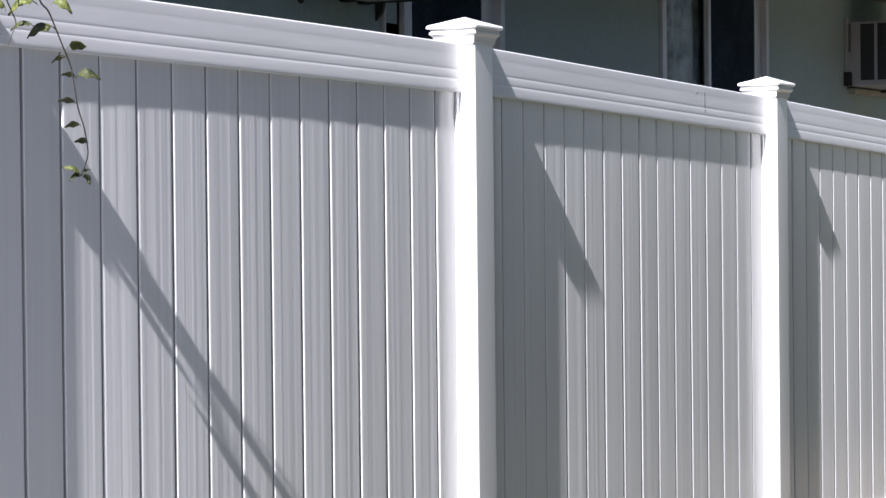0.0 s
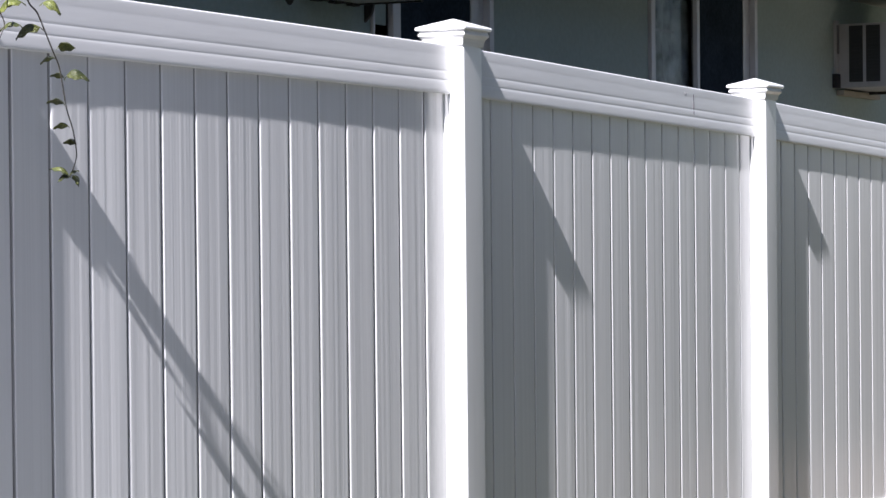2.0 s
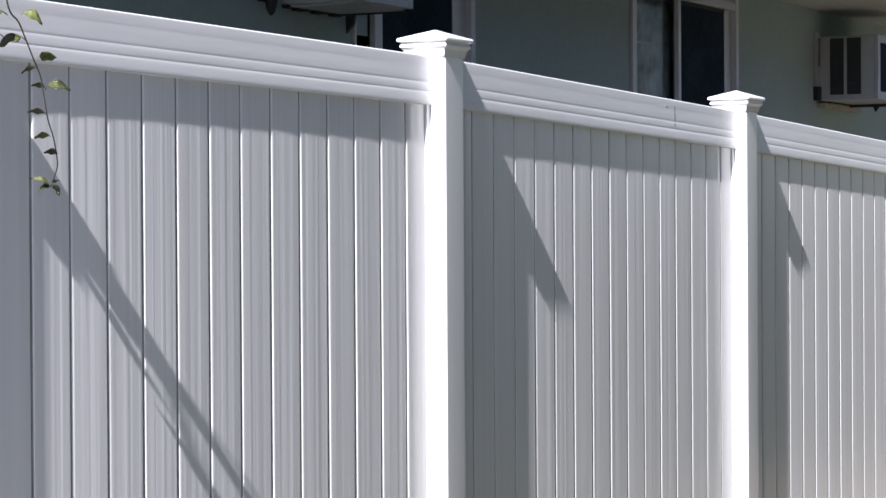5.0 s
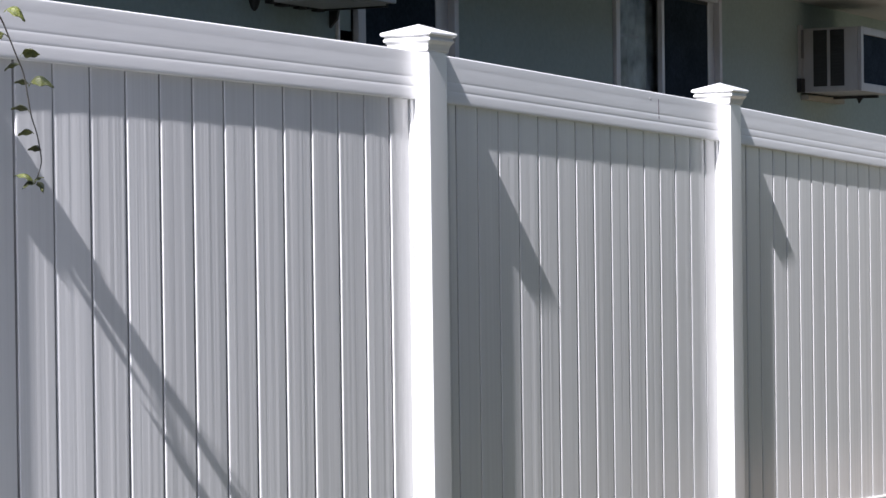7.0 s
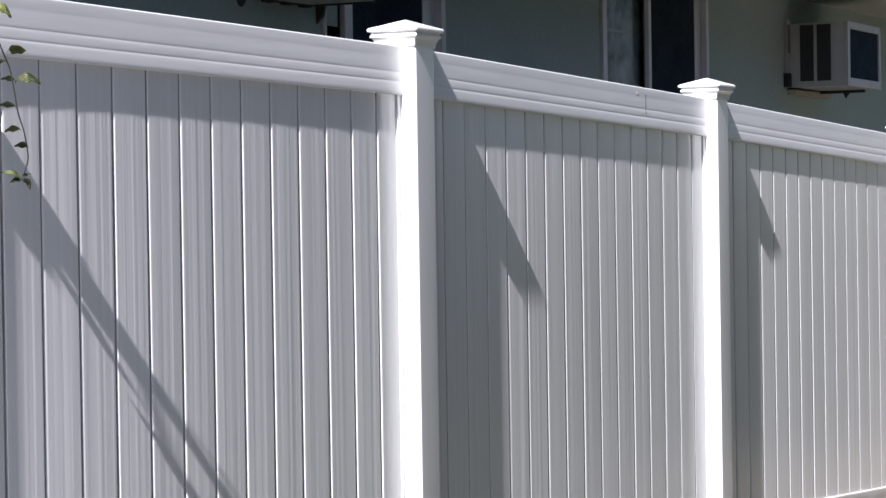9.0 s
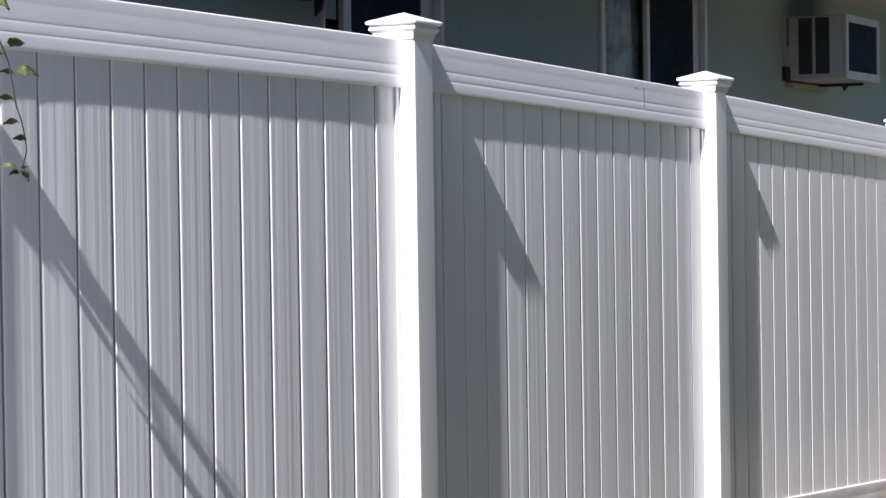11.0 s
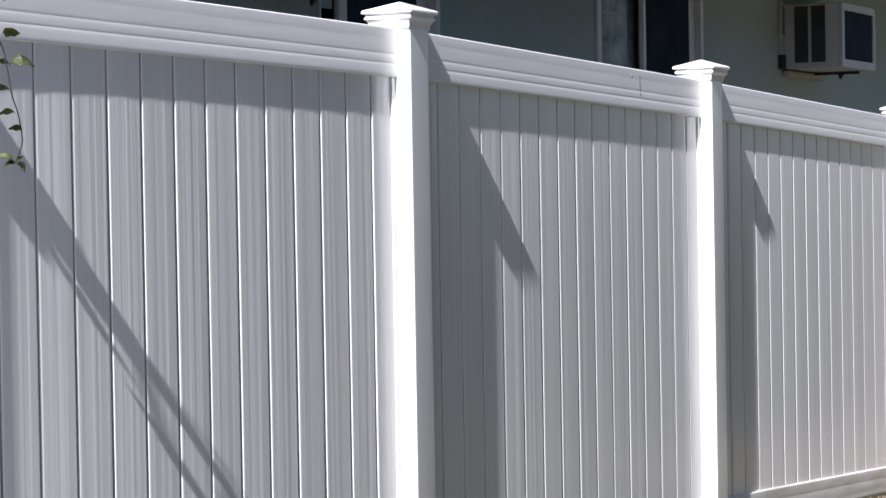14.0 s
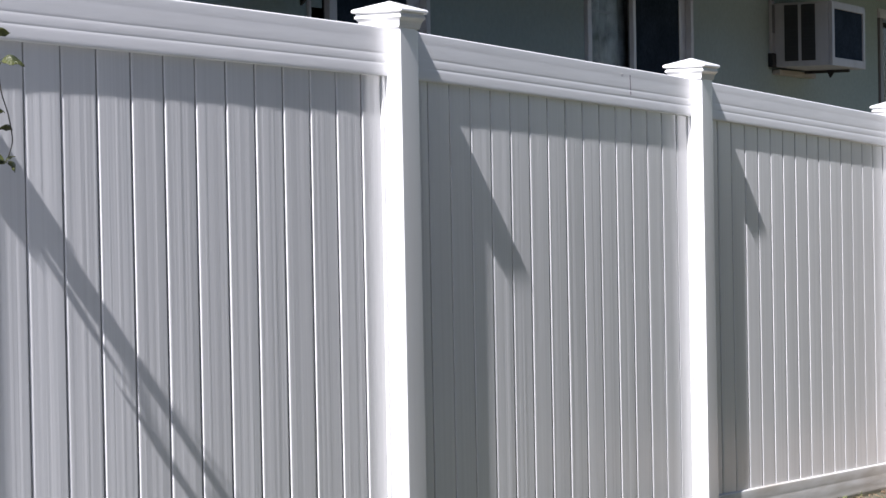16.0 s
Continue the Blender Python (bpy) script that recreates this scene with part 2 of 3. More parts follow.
def build_window(name, a, b, mull, left_frame, right_frame, label, jamb=FRAME):
    """A two-light slider: mull is the span of its middle post, left_frame and right_frame the widths of its jambs."""
    root = new(name)
    root.matrix_world = HOUSE
    tagged(root, label, "window", kind="structure")
    z0, z1, head = WIN_FOOT, WIN_TOP, 0.067
    g = min(0.03, left_frame * 0.3)
    boxed("gasket", GASKET, root, a, a + g, 0.02, 0.12, z0, z1)
    boxed("window_frame", jamb, root, a + g, a + left_frame, -0.012, 0.13, z0 + 0.05, z1 - head, bevel=min(0.004, left_frame / 6))
    boxed("window_frame", FRAME, root, b - right_frame, b - 0.03, 0.012, 0.030, z0 + 0.05, z1 - head, bevel=0.004)
    boxed("gasket", GASKET, root, b - right_frame + 0.002, b - 0.03, 0.0305, 0.195, z0 + 0.05, z1 - head)
    boxed("casing", FRAME, root, b - 0.03, b + 0.012, -0.02, 0.13, z0, z1 + 0.01, bevel=0.004)
    boxed("head_frame", FRAME, root, a + g, b - 0.03, -0.002, 0.13, z1 - 0.028, z1, bevel=0.003)
    boxed("head_track", FRAME, root, a + g, b - 0.03, -0.015, 0.12, z1 - head, z1 - 0.029, bevel=0.003)
    boxed("window_sill", FRAME, root, a + g, b - 0.03, -0.03, 0.13, z0, z0 + 0.05, bevel=0.004)
    m = mull[0] + 0.3 * (mull[1] - mull[0])
    boxed("meeting_rail", FRAME_DARK, root, m + 0.006, mull[1], 0.0145, 0.0210, z0 + 0.05, z1 - head, bevel=0.004)
    boxed("meeting_rail", FRAME, root, m + 0.004, mull[1], -0.012, 0.014, z0 + 0.05, z1 - head, bevel=0.004)
    for p0, p1, y in ((a + left_frame, mull[1] + 0.06, 0.034), (mull[1], b - right_frame, 0.022)):
        pane = boxed("pane", GLASS, root, p0, p1, y, y + 0.006, z0 + 0.05, z1 - head)
        pane.visible_shadow = False
    boxed("insect_screen", AC_SCREEN, root, mull[1] + 0.001, b - right_frame - 0.001, 0.0165, 0.0185, z0 + 0.052, z1 - head - 0.021, label="dark insect screen")
    boxed("sash_bead", GASKET, root, mull[1] + 0.001, b - right_frame - 0.001, 0.012, 0.021, z1 - head - 0.02, z1 - head - 0.001)
    return root


def hung(name, mat, x0, x1, y, z0, z1, label, cat, waves=0.0):
    bm = bmesh.new()
    n = 28
    rows = []
    for z in (z0, z1):
        rows.append([bm.verts.new((x0 + (x1 - x0) * i / n, y + waves * math.sin(i * 1.35) + waves * 0.5 * math.sin(i * 0.6), z)) for i in range(n + 1)])
    for i in range(n):
        bm.faces.new((rows[0][i], rows[0][i + 1], rows[1][i + 1], rows[1][i]))
    r = bmesh.ops.extrude_face_region(bm, geom=bm.faces[:])
    for v in [e for e in r["geom"] if isinstance(e, bmesh.types.BMVert)]:
        v.co.y += 0.004
    bmesh.ops.recalc_face_normals(bm, faces=bm.faces[:])
    ob = part(name, bm, mat, smooth=waves > 0)
    ob.matrix_world = HOUSE
    return tagged(ob, label, cat)


build_window("window_1", *OPENINGS[0], (2.19, 2.29), 0.02, 0.15, "grey aluminium sliding window half closed by a painted board")
build_window("window_2", *OPENINGS[1], (5.580, 5.64), 0.075, 0.130, "grey aluminium sliding window with one curtained and one dark pane")
build_window("window_3", *OPENINGS[2], (11.0, 11.1), 0.105, 0.2, "grey aluminium sliding window at the far end of the wall", FRAME_DARK)
hung("cover_board", STUCCO, 2.072, 2.188, 0.004, 2.075, 2.50, "sage painted cover board closing part of a window", "board")
hung("curtain", CURTAIN, 5.03, 5.80, 0.062, 1.36, 2.49, "grey patterned curtain hanging behind the window pane", "curtain", waves=0.010)
rod = boxed("shelf", SOFFIT, None, 5.06, 5.40, 0.0405, 0.0445, 2.241, 2.253)
rod.matrix_world = HOUSE
tagged(rod, "thin pale shelf edge behind the curtained window pane", "shelf")


def build_air_conditioner(x0, z0, w, d, ledge):
    """A window air conditioner that juts from the wall: x0 its near end, z0 its underside."""
    h = 0.395
    root = new("air_conditioner")
    root.matrix_world = HOUSE @ pose(x0, 0, z0)
    tagged(root, "white window air conditioner jutting from the wall on a timber ledge" if ledge else "white air conditioner jutting from the wall beside a window", "air conditioner", group="air conditioners on the house wall")
    boxed("body", AC_WHITE, root, 0, w, -d + 0.02, -0.002, 0, h, bevel=0.008)
    # front: a frame round a dark screen, with a row of slots in its lower rail where the unit has no ledge
    foot = 0.05 if ledge else 0.03
    for x, X, z, Z in ((0, 0.05, 0, h), (w - 0.04, w, 0, h), (0.05, w - 0.04, 0, foot), (0.05, w - 0.04, h - 0.045, h)):
        boxed("front_frame", AC_WHITE, root, x, X, -d - 0.004, -d + 0.018, z, Z, bevel=0.003)
    screen = boxed("front_screen", AC_SCREEN, root, 0.05, w - 0.04, -d + 0.006, -d + 0.019, foot, h - 0.045, label="dark insect screen")
    if not ledge:
        for k in range(4):
            x = 0.055 + k * (w - 0.10) / 4
            boxed("slat", AC_WHITE, screen, x, x + 0.012, -d - 0.002, -d + 0.0055, foot + 0.002, h - 0.05)
        boxed("crossbar", AC_WHITE, screen, 0.0505, w - 0.0405, -d - 0.003, -d - 0.0022, foot + 0.028, foot + 0.036)
    # side grilles: a dark recess with thin louvres
    for a, b in ((0.22, 0.445), (0.50, 0.73)):
        y1, y0 = -a * d, -b * d
        g = boxed("side_grille", AC_DARK, root, -0.004, 0.004, y0, y1, 0.035, h - 0.014, label="dark side vent")
        for i in range(16):
            z = 0.045 + i * (h - 0.07) / 16
            boxed("louvre", AC_DARK, g, -0.008, -0.003, y0 + 0.003, y1 - 0.003, z, z + 0.007)
    boxed("flange", AC_WHITE, root, -0.055, 0.0, -0.02, -0.001, 0.05, h + 0.02, bevel=0.003)
    boxed("flange_slot", FRAME_DARK, root, -0.045, -0.005, -0.024, -0.019, 0.21, h - 0.01)
    if not ledge:
        # the ragged drip seal along the wall under the unit
        bm = bmesh.new()
        for i in range(6):
            box(bm, w * i / 6 + 0.004, w * (i + 1) / 6 - 0.006, -0.03, -0.002, -0.012 - 0.006 * (i % 2), 0.004)
        part("drip_seal", bm, GASKET, root)
        boxed("end_seal", GASKET, root, w - 0.022, w - 0.004, -d + 0.03, -0.032, -0.014, 0.002)
        boxed("drip_tray", AC_WHITE, root, 0.02, w - 0.024, -d + 0.03, -0.032, -0.008, 0.001)
        return root
    boxed("clamp", IRON, root, -0.075, -0.005, -0.03, -0.001, 0.0, 0.085)
    bm = bmesh.new()
    box(bm, 0.0, 0.74, -0.05, -0.001, -0.045, -0.012, bevel=0.004)
    part("ledge", bm, TIMBER, root, "pale timber ledge")
    bm = bmesh.new()
    box(bm, 0.50, 0.525, -0.34, -0.051, -0.022, -0.004)
    prism(bm, [(-0.24, -0.022), (-0.20, -0.022), (-0.215, -0.055)], lambda p: (0.505, *p), lambda p: (0.52, *p))
    part("support_bracket", bm, IRON, root, "dark iron support")
    return root


build_air_conditioner(7.95, 2.058, 0.71, 0.385, True)
build_air_conditioner(1.49, 2.150, 0.43, 0.345, False)


def build_wall_bracket():
    bm = bmesh.new()
    prism(bm, [(0.0, 2.145), (-0.042, 2.145), (-0.034, 2.11), (-0.010, 2.085), (0.0, 2.075)], lambda p: (2.0, *p), lambda p: (2.016, *p))
    ob = part("wall_bracket", bm, IRON)
    ob.matrix_world = HOUSE
    tagged(ob, "dark iron bracket screwed to the house wall", "bracket")
    root = new("wall_lamp")
    root.matrix_world = HOUSE @ pose(1.345, 0, 2.18)
    tagged(root, "dark rounded lamp fixed to the house wall", "lamp")
    bm = bmesh.new()
    bmesh.ops.create_uvsphere(bm, u_segments=20, v_segments=14, radius=1.0)
    for v in bm.verts:
        v.co = Vector((v.co.x * 0.026, v.co.y * 0.026 - 0.045, v.co.z * 0.085 + (0.05 if v.co.z > 0 else 0)))
    part("lamp_body", bm, IRON, root, smooth=True)
    boxed("back_plate", IRON, root, -0.03, 0.03, -0.022, 0.0, -0.03, 0.09, bevel=0.004)


build_wall_bracket()


# ---- fence ----
def build_post():
    root = new("fence_post")
    bm = bmesh.new()
    r, h = 0.006, POST_HALF
    ring = []
    for k in range(4):
        turn = Matrix.Rotation(k * math.pi / 2 + radians(2.3), 2)
        side = [(h, (h - r) * y) for y in (-1, -0.98, -0.94, -0.75, -0.5, -0.25, 0, 0.25, 0.5, 0.75, 0.94, 0.98, 1)]
        side = [(x + 0.0007 * (1 - (y / (h - r)) ** 2), y) for x, y in side]
        side += [(h - r + r * math.cos(radians(q)), h - r + r * math.sin(radians(q))) for q in (18, 36, 54, 72)]
        ring += [tuple(turn @ Vector(p)) for p in side]
    prism(bm, ring, lambda p: (*p, -FOOT - 0.25), lambda p: (*p, 0.02), ends=False)
    part("post_shaft", bm, VINYL_POST, root, smooth=True)
    bm = bmesh.new()
    steps = [(0.0652, -0.002), (0.0675, 0.003), (0.0685, 0.010), (0.0715, 0.019), (0.0765, 0.0255), (0.0795, 0.0285), (0.0800, 0.0345),
             (0.0775, 0.0365), (0.0768, 0.0415), (0.0775, 0.0435), (0.0845, 0.0450), (0.0864, 0.0475), (0.0864, 0.0525), (0.0845, 0.0560),
             (0.0800, 0.0580), (0.055, 0.0660), (0.028, 0.0750), (0.002, 0.0838)]
    rings = [[bm.verts.new((sx * a, sy * a, z)) for sx, sy in ((-1, -1), (1, -1), (1, 1), (-1, 1))] for a, z in steps]
    for lo, hi in zip(rings, rings[1:]):
        for i in range(4):
            bm.faces.new((lo[i], lo[(i + 1) % 4], hi[(i + 1) % 4], hi[i]))
    bm.faces.new(rings[-1]), bm.faces.new(list(reversed(rings[0])))
    corners = [e for e in bm.edges if abs(abs(e.verts[0].co.x) - abs(e.verts[0].co.y)) < 1e-6 and abs(e.verts[0].co.z - e.verts[1].co.z) > 1e-5]
    bmesh.ops.bevel(bm, geom=corners, offset=0.0022, segments=2, profile=0.5, affect="EDGES")
    part("post_cap", bm, VINYL_POST, root, "stepped pyramid cap")
    return tagged(root, "square white vinyl fence post with a stepped pyramid cap", "fence post", group="fence posts")


first_post = build_post()
first_post.matrix_world = Matrix.Translation(POSTS[0] + Vector((0, 0, 0.030)))      # this post stands a little proud
for p in POSTS[1:]:
    copy_thing(first_post, Matrix.Translation(p))

# Rail profiles: distance in front of the fence's middle, height from the rail's top, all down the front.
TOP_RAIL = [(0.0176, 0.0), (0.0192, -0.0006), (0.0201, -0.0018), (0.0204, -0.0034), (0.0205, -0.0060), (0.0205, -0.0290), (0.0204, -0.0315),
            (0.02035, -0.0335), (0.0204, -0.0390), (0.0205, -0.0570), (0.02045, -0.0715), (0.0203, -0.0785), (0.0201, -0.0798), (0.0202, -0.0806),
            (0.0205, -0.0835), (0.0207, -0.0875), (0.0208, -0.0930), (0.0208, -0.1010), (0.0206, -0.1065), (0.0204, -0.1077), (0.0205, -0.1085),
            (0.0209, -0.1113), (0.0211, -0.1155), (0.0212, -0.1220), (0.0212, -0.1345), (0.0210, -0.1420), (0.0205, -0.1458), (0.0190, -0.1470)]
BOTTOM_RAIL = [(0.0100, 0.0), (0.0192, -0.0002), (0.0213, -0.0012), (0.0225, -0.0034), (0.0229, -0.0065), (0.0231, -0.020), (0.0231, -0.034),
               (0.0229, -0.044), (0.0226, -0.048), (0.0228, -0.051), (0.0232, -0.056), (0.0234, -0.075), (0.0234, -0.090), (0.0232, -0.098),
               (0.0235, -0.102), (0.0238, -0.110), (0.0240, -0.140)]


def build_rail(name, profile, a, b, parent, drop, lean=0.0):
    profile = [(y + lean * z, z) for y, z in profile]
    ring = profile + [(-y, z) for y, z in reversed(profile)]
    bm = bmesh.new()
    x0, x1 = a.x + POST_HALF - 0.004, b.x - POST_HALF + 0.004

    def at(x):
        u = (x - a.x) / (b.x - a.x)
        y, z = a.y + (b.y - a.y) * u, a.z + (b.z - a.z) * u - drop
        return lambda p: (x, y - p[0], z + p[1])
    prism(bm, ring, at(x0), at(x1), ends=False)
    return part(name, bm, VINYL_SOILED if drop else VINYL_TRIM, parent, smooth=True)


def board_mesh(w):
    """A tongue-and-groove board with an eased left edge and a narrow groove along its right edge."""
    bm = bmesh.new()
    gap = 0.0086
    e = w - gap
    ring = [(0, 0.022), (0, 0.0030), (0.0003, 0.0022), (0.0014, 0.0010), (0.0032, 0.0004), (0.0065, 0.0001), (0.0110, 0.0), (0.28 * w, -0.0001),
            (0.5 * w, -0.0001), (0.72 * w, -0.00005), (e - 0.010, 0.00005), (e - 0.0045, 0.0002), (e - 0.0012, 0.0007), (e, 0.0018), (e, 0.0125),
            (w + 0.004, 0.0125), (w + 0.004, 0.0190), (e, 0.0190), (e, 0.022)]
    z0, z1 = -LEDGE - 0.05, -RAIL_H + 0.06
    prism(bm, ring, lambda p: (p[0] - w / 2, p[1] - 0.011, z0), lambda p: (p[0] - w / 2, p[1] - 0.011, z1))
    # the faces deep in the groove take the darker joint vinyl
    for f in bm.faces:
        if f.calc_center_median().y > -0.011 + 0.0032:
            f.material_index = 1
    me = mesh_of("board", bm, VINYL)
    me.materials.append(VINYL_JOINT)
    return me


luck = random.Random(4)


def build_panel(a, b, first, width, bow, warped=()):
    """first: the width of the board beside the post a; width: that of the others; bow: how far the panel's face turns from end to end, in degrees;
    warped: the boards that have turned in their grooves."""
    root = new("privacy_fence")
    build_rail("top_rail", TOP_RAIL, a, b, root, 0.0, -0.018)
    build_rail("bottom_rail", BOTTOM_RAIL, a, b, root, LEDGE)
    turn = math.atan2(b.y - a.y, b.x - a.x)
    for x in (a.x + POST_HALF + 0.011, b.x - POST_HALF - 0.011):
        u = (x - a.x) / (b.x - a.x)
        y, z = a.y + (b.y - a.y) * u, a.z + (b.z - a.z) * u
        boxed("channel", VINYL, root, x - 0.0105, x + 0.0105, y - 0.0165, y + 0.0165, z - LEDGE - 0.004, z - RAIL_H + 0.004, bevel=0.0015)
    # whole boards from the first groove on, with a ripped board at either end
    whole = board_mesh(width)
    left, right = a.x + POST_HALF, b.x - POST_HALF
    cuts = [left] + [x for x in (left + first + width * i for i in range(17)) if x < right - 0.03] + [right]
    for i, (x0, x1) in enumerate(zip(cuts, cuts[1:])):
        x = (x0 + x1) / 2
        u = (x - a.x) / (b.x - a.x)
        ob = part("board", whole if abs(x1 - x0 - width) < 0.001 else board_mesh(x1 - x0), None, root)
        ob.matrix_world = Matrix.Translation((x, a.y + (b.y - a.y) * u, a.z + (b.z - a.z) * u)) @ Matrix.Rotation(
            turn + radians(bow * (u - 0.42) + luck.uniform(-0.25, 0.25) + (3.0 if i in warped else 0)), 4, "Z")
    return tagged(root, "white vinyl privacy fence panel of upright tongue-and-groove boards", "fence", group="fence panels")


panels = [build_panel(a, b, *how) for a, b, how in zip(POSTS, POSTS[1:], ((0.1442, 0.1452, 1.7, (2,)), (0.1550, 0.1449, 0.3), (0.1680, 0.1440, 0.0), (0.1550, 0.1445, 0.0)))]


def build_scuffs(parent):
    bm = bmesh.new()
    for z0, z1, y in ((1.700, 1.728, -0.0215), (1.672, 1.701, -0.0222), (1.655, 1.667, -0.0231)):
        box(bm, 1.7780, 1.7825, y, y + 0.0020, z0, z1)
    part("scratch", bm, GREY_MARK, parent, "dark hairline scratch")
    bm = bmesh.new()
    bmesh.ops.create_uvsphere(bm, u_segments=12, v_segments=8, radius=1.0)
    for v in bm.verts:
        v.co = Vector((1.708 + v.co.x * 0.011 * (1 + 0.3 * math.sin(7 * v.co.z)), -0.0208 + v.co.y * 0.0009, 1.726 + v.co.z * 0.007))
    part("smudge", bm, SMUDGE, parent, "faint grey smudge")


build_scuffs(panels[1])


# ---- vine that hangs over the fence ----
def tube(points, radii, sides=6):
    bm = bmesh.new()
    prev = None
    for i, (p, r) in enumerate(zip(points, radii)):
        way = (points[min(i + 1, len(points) - 1)] - points[max(i - 1, 0)]).normalized()
        u = way.cross(Vector((0.3, 1, 0.2))).normalized()
        v = way.cross(u)
        ring = [bm.verts.new(p + r * (math.cos(2 * math.pi * k / sides) * u + math.sin(2 * math.pi * k / sides) * v)) for k in range(sides)]
        if prev:
            for k in range(sides):
                bm.faces.new((prev[k], prev[(k + 1) % sides], ring[(k + 1) % sides], ring[k]))
        prev = ring
    return bm


def smooth_line(pts, n=6):
    pts = [Vector(p) for p in pts]
    out = []
    for i in range(len(pts) - 1):
        p0, p1, p2, p3 = pts[max(i - 1, 0)], pts[i], pts[i + 1], pts[min(i + 2, len(pts) - 1)]
        for k in range(n):
            t = k / n
            out.append(0.5 * (2 * p1 + (p2 - p0) * t + (2 * p0 - 5 * p1 + 4 * p2 - p3) * t * t + (3 * p1 - p0 - 3 * p2 + p3) * t ** 3))
    return out + [pts[-1]]


def leaf_mesh(arch, fold, width):
    """A leaf along x, one metre long, arched over its length and folded along its midrib, with a short stalk."""
    bm = bmesh.new()
    n, rows = 10, []
    for i in range(n + 1):
        t = i / n
        w = 0.012 if t < 0.12 else width * math.sin(math.pi * ((t - 0.1) / 0.9) ** 0.75) ** 0.8 * (1 - 0.15 * t) + 0.004
        z = arch * math.sin(math.pi * t ** 0.85)
        rows.append([bm.verts.new((t, k * w, z - fold * abs(k) * w + 0.045 * abs(k) * math.sin(13 * t + 2 * k))) for k in (-1, -0.6, 0, 0.6, 1)])
    for a, b in zip(rows, rows[1:]):
        for k in range(4):
            bm.faces.new((a[k], a[k + 1], b[k + 1], b[k]))
    r = bmesh.ops.extrude_face_region(bm, geom=bm.faces[:])
    for e in r["geom"]:
        if isinstance(e, bmesh.types.BMVert):
            e.co.z += 0.014
    bmesh.ops.recalc_face_normals(bm, faces=bm.faces[:])
    return mesh_of("leaf", bm, LEAF, True)


LEAVES = [leaf_mesh(0.38, 0.6, 0.38), leaf_mesh(0.44, 0.8, 0.40), leaf_mesh(0.32, 0.5, 0.36)]
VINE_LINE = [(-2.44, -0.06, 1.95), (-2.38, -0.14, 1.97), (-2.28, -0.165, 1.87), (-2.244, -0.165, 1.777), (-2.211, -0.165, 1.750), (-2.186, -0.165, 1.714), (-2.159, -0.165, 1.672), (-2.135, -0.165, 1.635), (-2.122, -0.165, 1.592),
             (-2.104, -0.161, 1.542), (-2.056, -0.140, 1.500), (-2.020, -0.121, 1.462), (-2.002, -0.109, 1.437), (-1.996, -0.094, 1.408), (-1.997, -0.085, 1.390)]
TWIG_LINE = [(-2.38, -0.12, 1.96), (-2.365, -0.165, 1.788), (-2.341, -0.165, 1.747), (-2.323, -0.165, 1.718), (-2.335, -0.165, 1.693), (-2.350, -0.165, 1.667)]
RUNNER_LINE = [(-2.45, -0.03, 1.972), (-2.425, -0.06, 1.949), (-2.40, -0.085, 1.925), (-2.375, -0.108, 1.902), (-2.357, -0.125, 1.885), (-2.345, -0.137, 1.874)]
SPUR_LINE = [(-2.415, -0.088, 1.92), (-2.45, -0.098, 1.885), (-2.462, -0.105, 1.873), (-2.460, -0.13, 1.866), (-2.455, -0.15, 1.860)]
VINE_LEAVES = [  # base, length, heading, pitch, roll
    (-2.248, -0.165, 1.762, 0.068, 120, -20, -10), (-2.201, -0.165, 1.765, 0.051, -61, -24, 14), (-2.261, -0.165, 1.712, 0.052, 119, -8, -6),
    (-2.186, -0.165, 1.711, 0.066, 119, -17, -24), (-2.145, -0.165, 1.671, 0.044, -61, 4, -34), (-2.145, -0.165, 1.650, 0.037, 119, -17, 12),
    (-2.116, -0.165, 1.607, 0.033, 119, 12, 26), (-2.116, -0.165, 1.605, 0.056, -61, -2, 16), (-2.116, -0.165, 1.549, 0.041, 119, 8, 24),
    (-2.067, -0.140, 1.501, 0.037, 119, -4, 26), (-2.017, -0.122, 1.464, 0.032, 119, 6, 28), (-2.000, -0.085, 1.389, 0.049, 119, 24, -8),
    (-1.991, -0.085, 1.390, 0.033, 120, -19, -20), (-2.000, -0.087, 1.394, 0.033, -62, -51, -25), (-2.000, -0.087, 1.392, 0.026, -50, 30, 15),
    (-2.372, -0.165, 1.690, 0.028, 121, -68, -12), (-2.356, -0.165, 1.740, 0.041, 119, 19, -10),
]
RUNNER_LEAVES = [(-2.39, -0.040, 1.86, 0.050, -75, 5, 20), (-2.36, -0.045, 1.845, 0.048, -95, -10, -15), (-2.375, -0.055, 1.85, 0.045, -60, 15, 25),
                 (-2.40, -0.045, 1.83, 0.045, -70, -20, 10)]


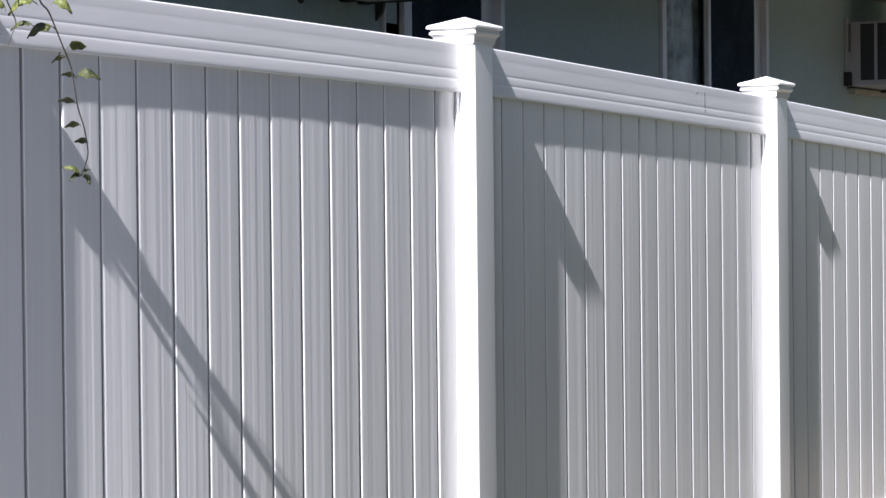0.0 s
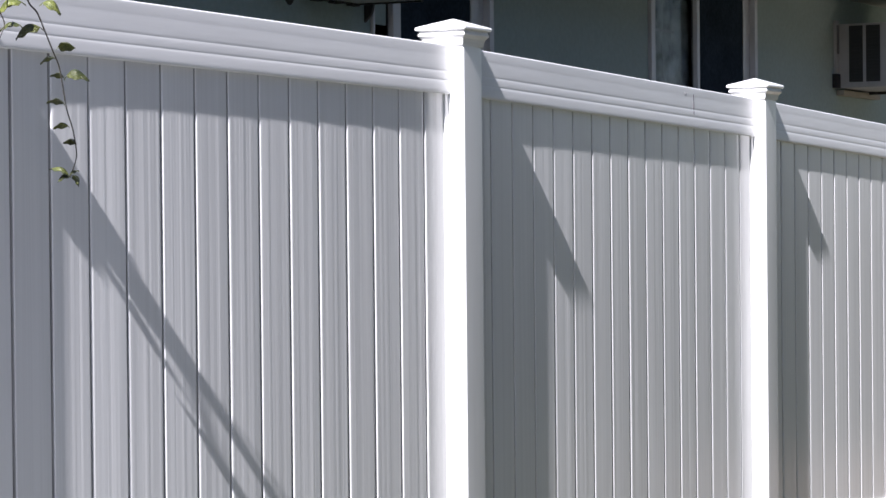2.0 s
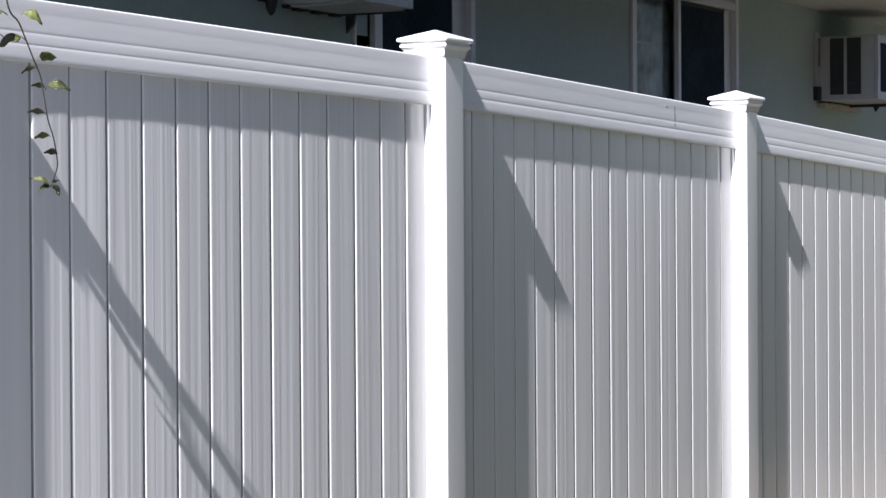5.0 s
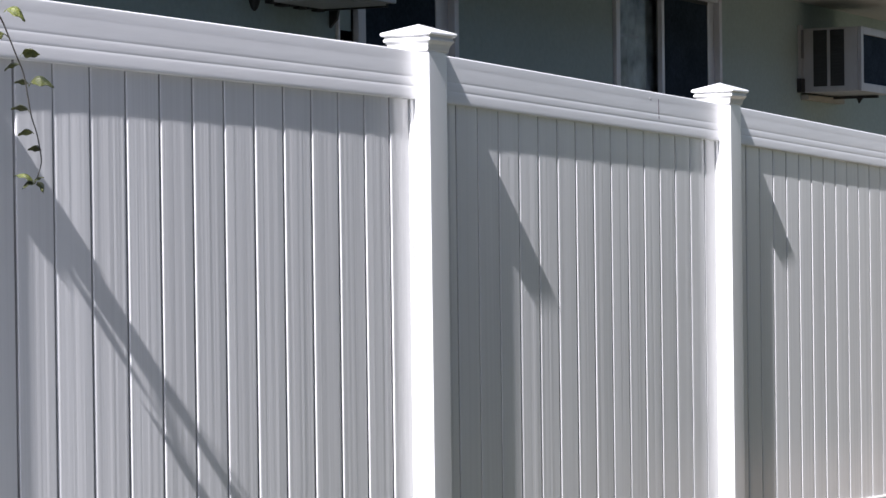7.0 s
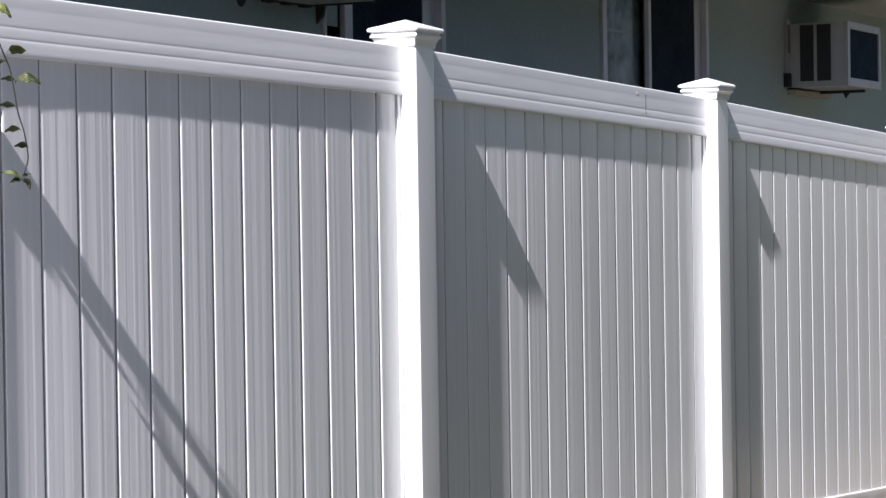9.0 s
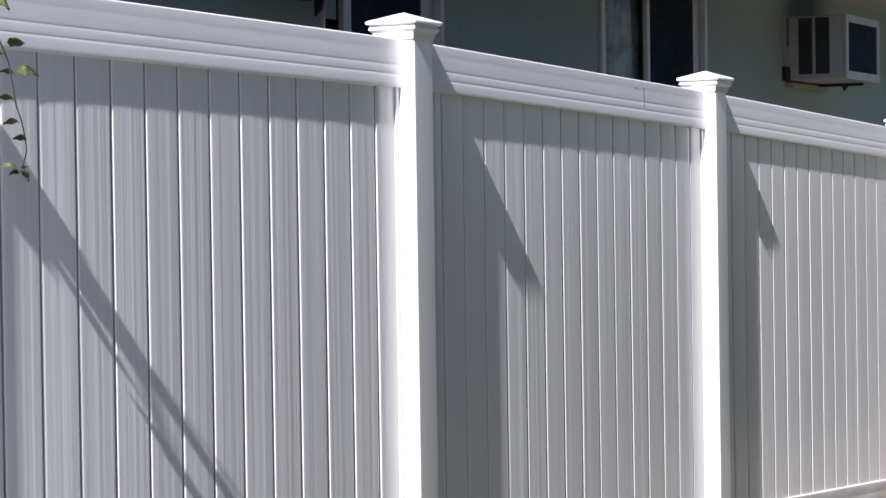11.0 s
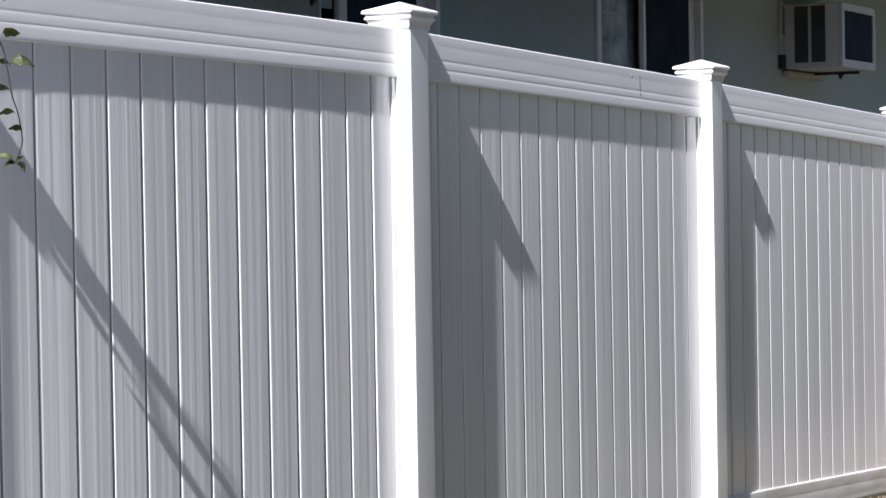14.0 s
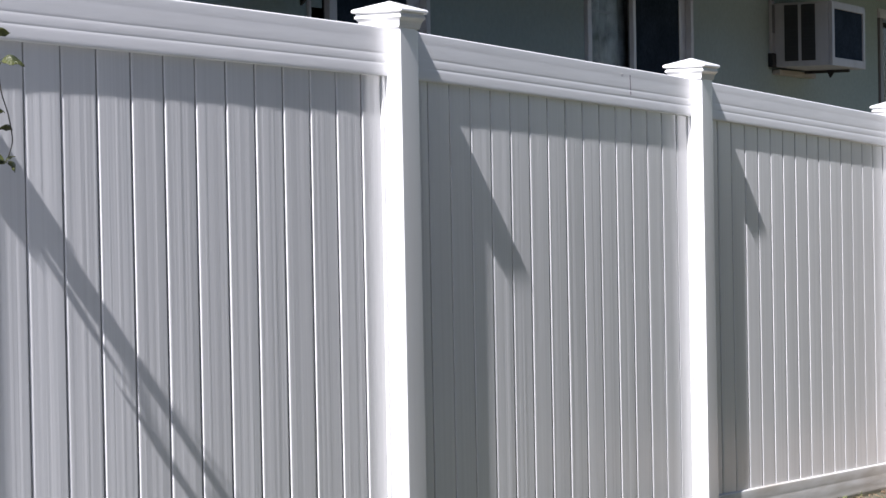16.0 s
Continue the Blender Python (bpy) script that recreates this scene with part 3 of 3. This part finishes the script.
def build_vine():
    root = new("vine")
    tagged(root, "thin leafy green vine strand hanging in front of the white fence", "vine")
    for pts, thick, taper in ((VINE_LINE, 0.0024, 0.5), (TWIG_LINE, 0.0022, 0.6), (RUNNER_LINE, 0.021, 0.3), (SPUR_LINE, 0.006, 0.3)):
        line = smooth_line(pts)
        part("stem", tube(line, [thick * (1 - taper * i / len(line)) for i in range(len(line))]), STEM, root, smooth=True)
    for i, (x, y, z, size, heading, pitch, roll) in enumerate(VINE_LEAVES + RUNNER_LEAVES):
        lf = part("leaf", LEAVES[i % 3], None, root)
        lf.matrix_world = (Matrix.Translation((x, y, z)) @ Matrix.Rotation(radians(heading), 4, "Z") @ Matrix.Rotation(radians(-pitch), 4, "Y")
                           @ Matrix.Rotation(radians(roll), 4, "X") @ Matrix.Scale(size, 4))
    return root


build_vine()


# ---- ground litter by the fence's foot ----
def build_litter():
    chance = random.Random(21)
    bm = bmesh.new()
    for _ in range(160):
        x, y = chance.uniform(2.6, 5.6), -0.03 - abs(chance.gauss(0, 0.16))
        z, a, l = ground_z(x) - 0.004, chance.uniform(0, math.pi), chance.uniform(0.01, 0.035)
        u, w = Vector((math.cos(a), math.sin(a), chance.uniform(-0.1, 0.5))), Vector((-math.sin(a), math.cos(a), 0)) * 0.3
        c = Vector((x, y, z + 0.006))
        q = [c - u * l / 2, c + w * l * 0.6, c + u * l / 2, c - w * l * 0.6]
        top = [bm.verts.new(p + Vector((0, 0, 0.004))) for p in q]
        low = [bm.verts.new(p) for p in q]
        bm.faces.new(top), bm.faces.new(list(reversed(low)))
        for k in range(4):
            bm.faces.new((low[k], low[(k + 1) % 4], top[(k + 1) % 4], top[k]))
    tagged(part("leaf_litter", bm, LITTER), "dry brown leaf litter on the soil by the fence", "litter", kind="stuff")
    bm = bmesh.new()
    for _ in range(46):
        cx, cy = chance.uniform(2.6, 5.8), -0.035 - abs(chance.gauss(0, 0.14))
        for _ in range(9):
            a, l = chance.uniform(0, 2 * math.pi), chance.uniform(0.012, 0.045)
            base = Vector((cx + chance.gauss(0, 0.012), cy + chance.gauss(0, 0.012), ground_z(cx) - 0.012))
            lean = Vector((math.cos(a), math.sin(a), 0)) * l * 0.5
            side = Vector((-math.sin(a), math.cos(a), 0)) * 0.0016
            m1, tip = base + lean * 0.4 + Vector((0, 0, l * 0.7)), base + lean + Vector((0, 0, l))
            v = [bm.verts.new(p) for p in (base - side, base + side, m1 + side, m1 - side, tip)]
            bm.faces.new((v[0], v[1], v[2], v[3])), bm.faces.new((v[3], v[2], v[4]))
    tagged(part("grass_tufts", bm, TUFT), "sparse green grass tufts in the soil by the fence", "grass", kind="stuff")


build_litter()
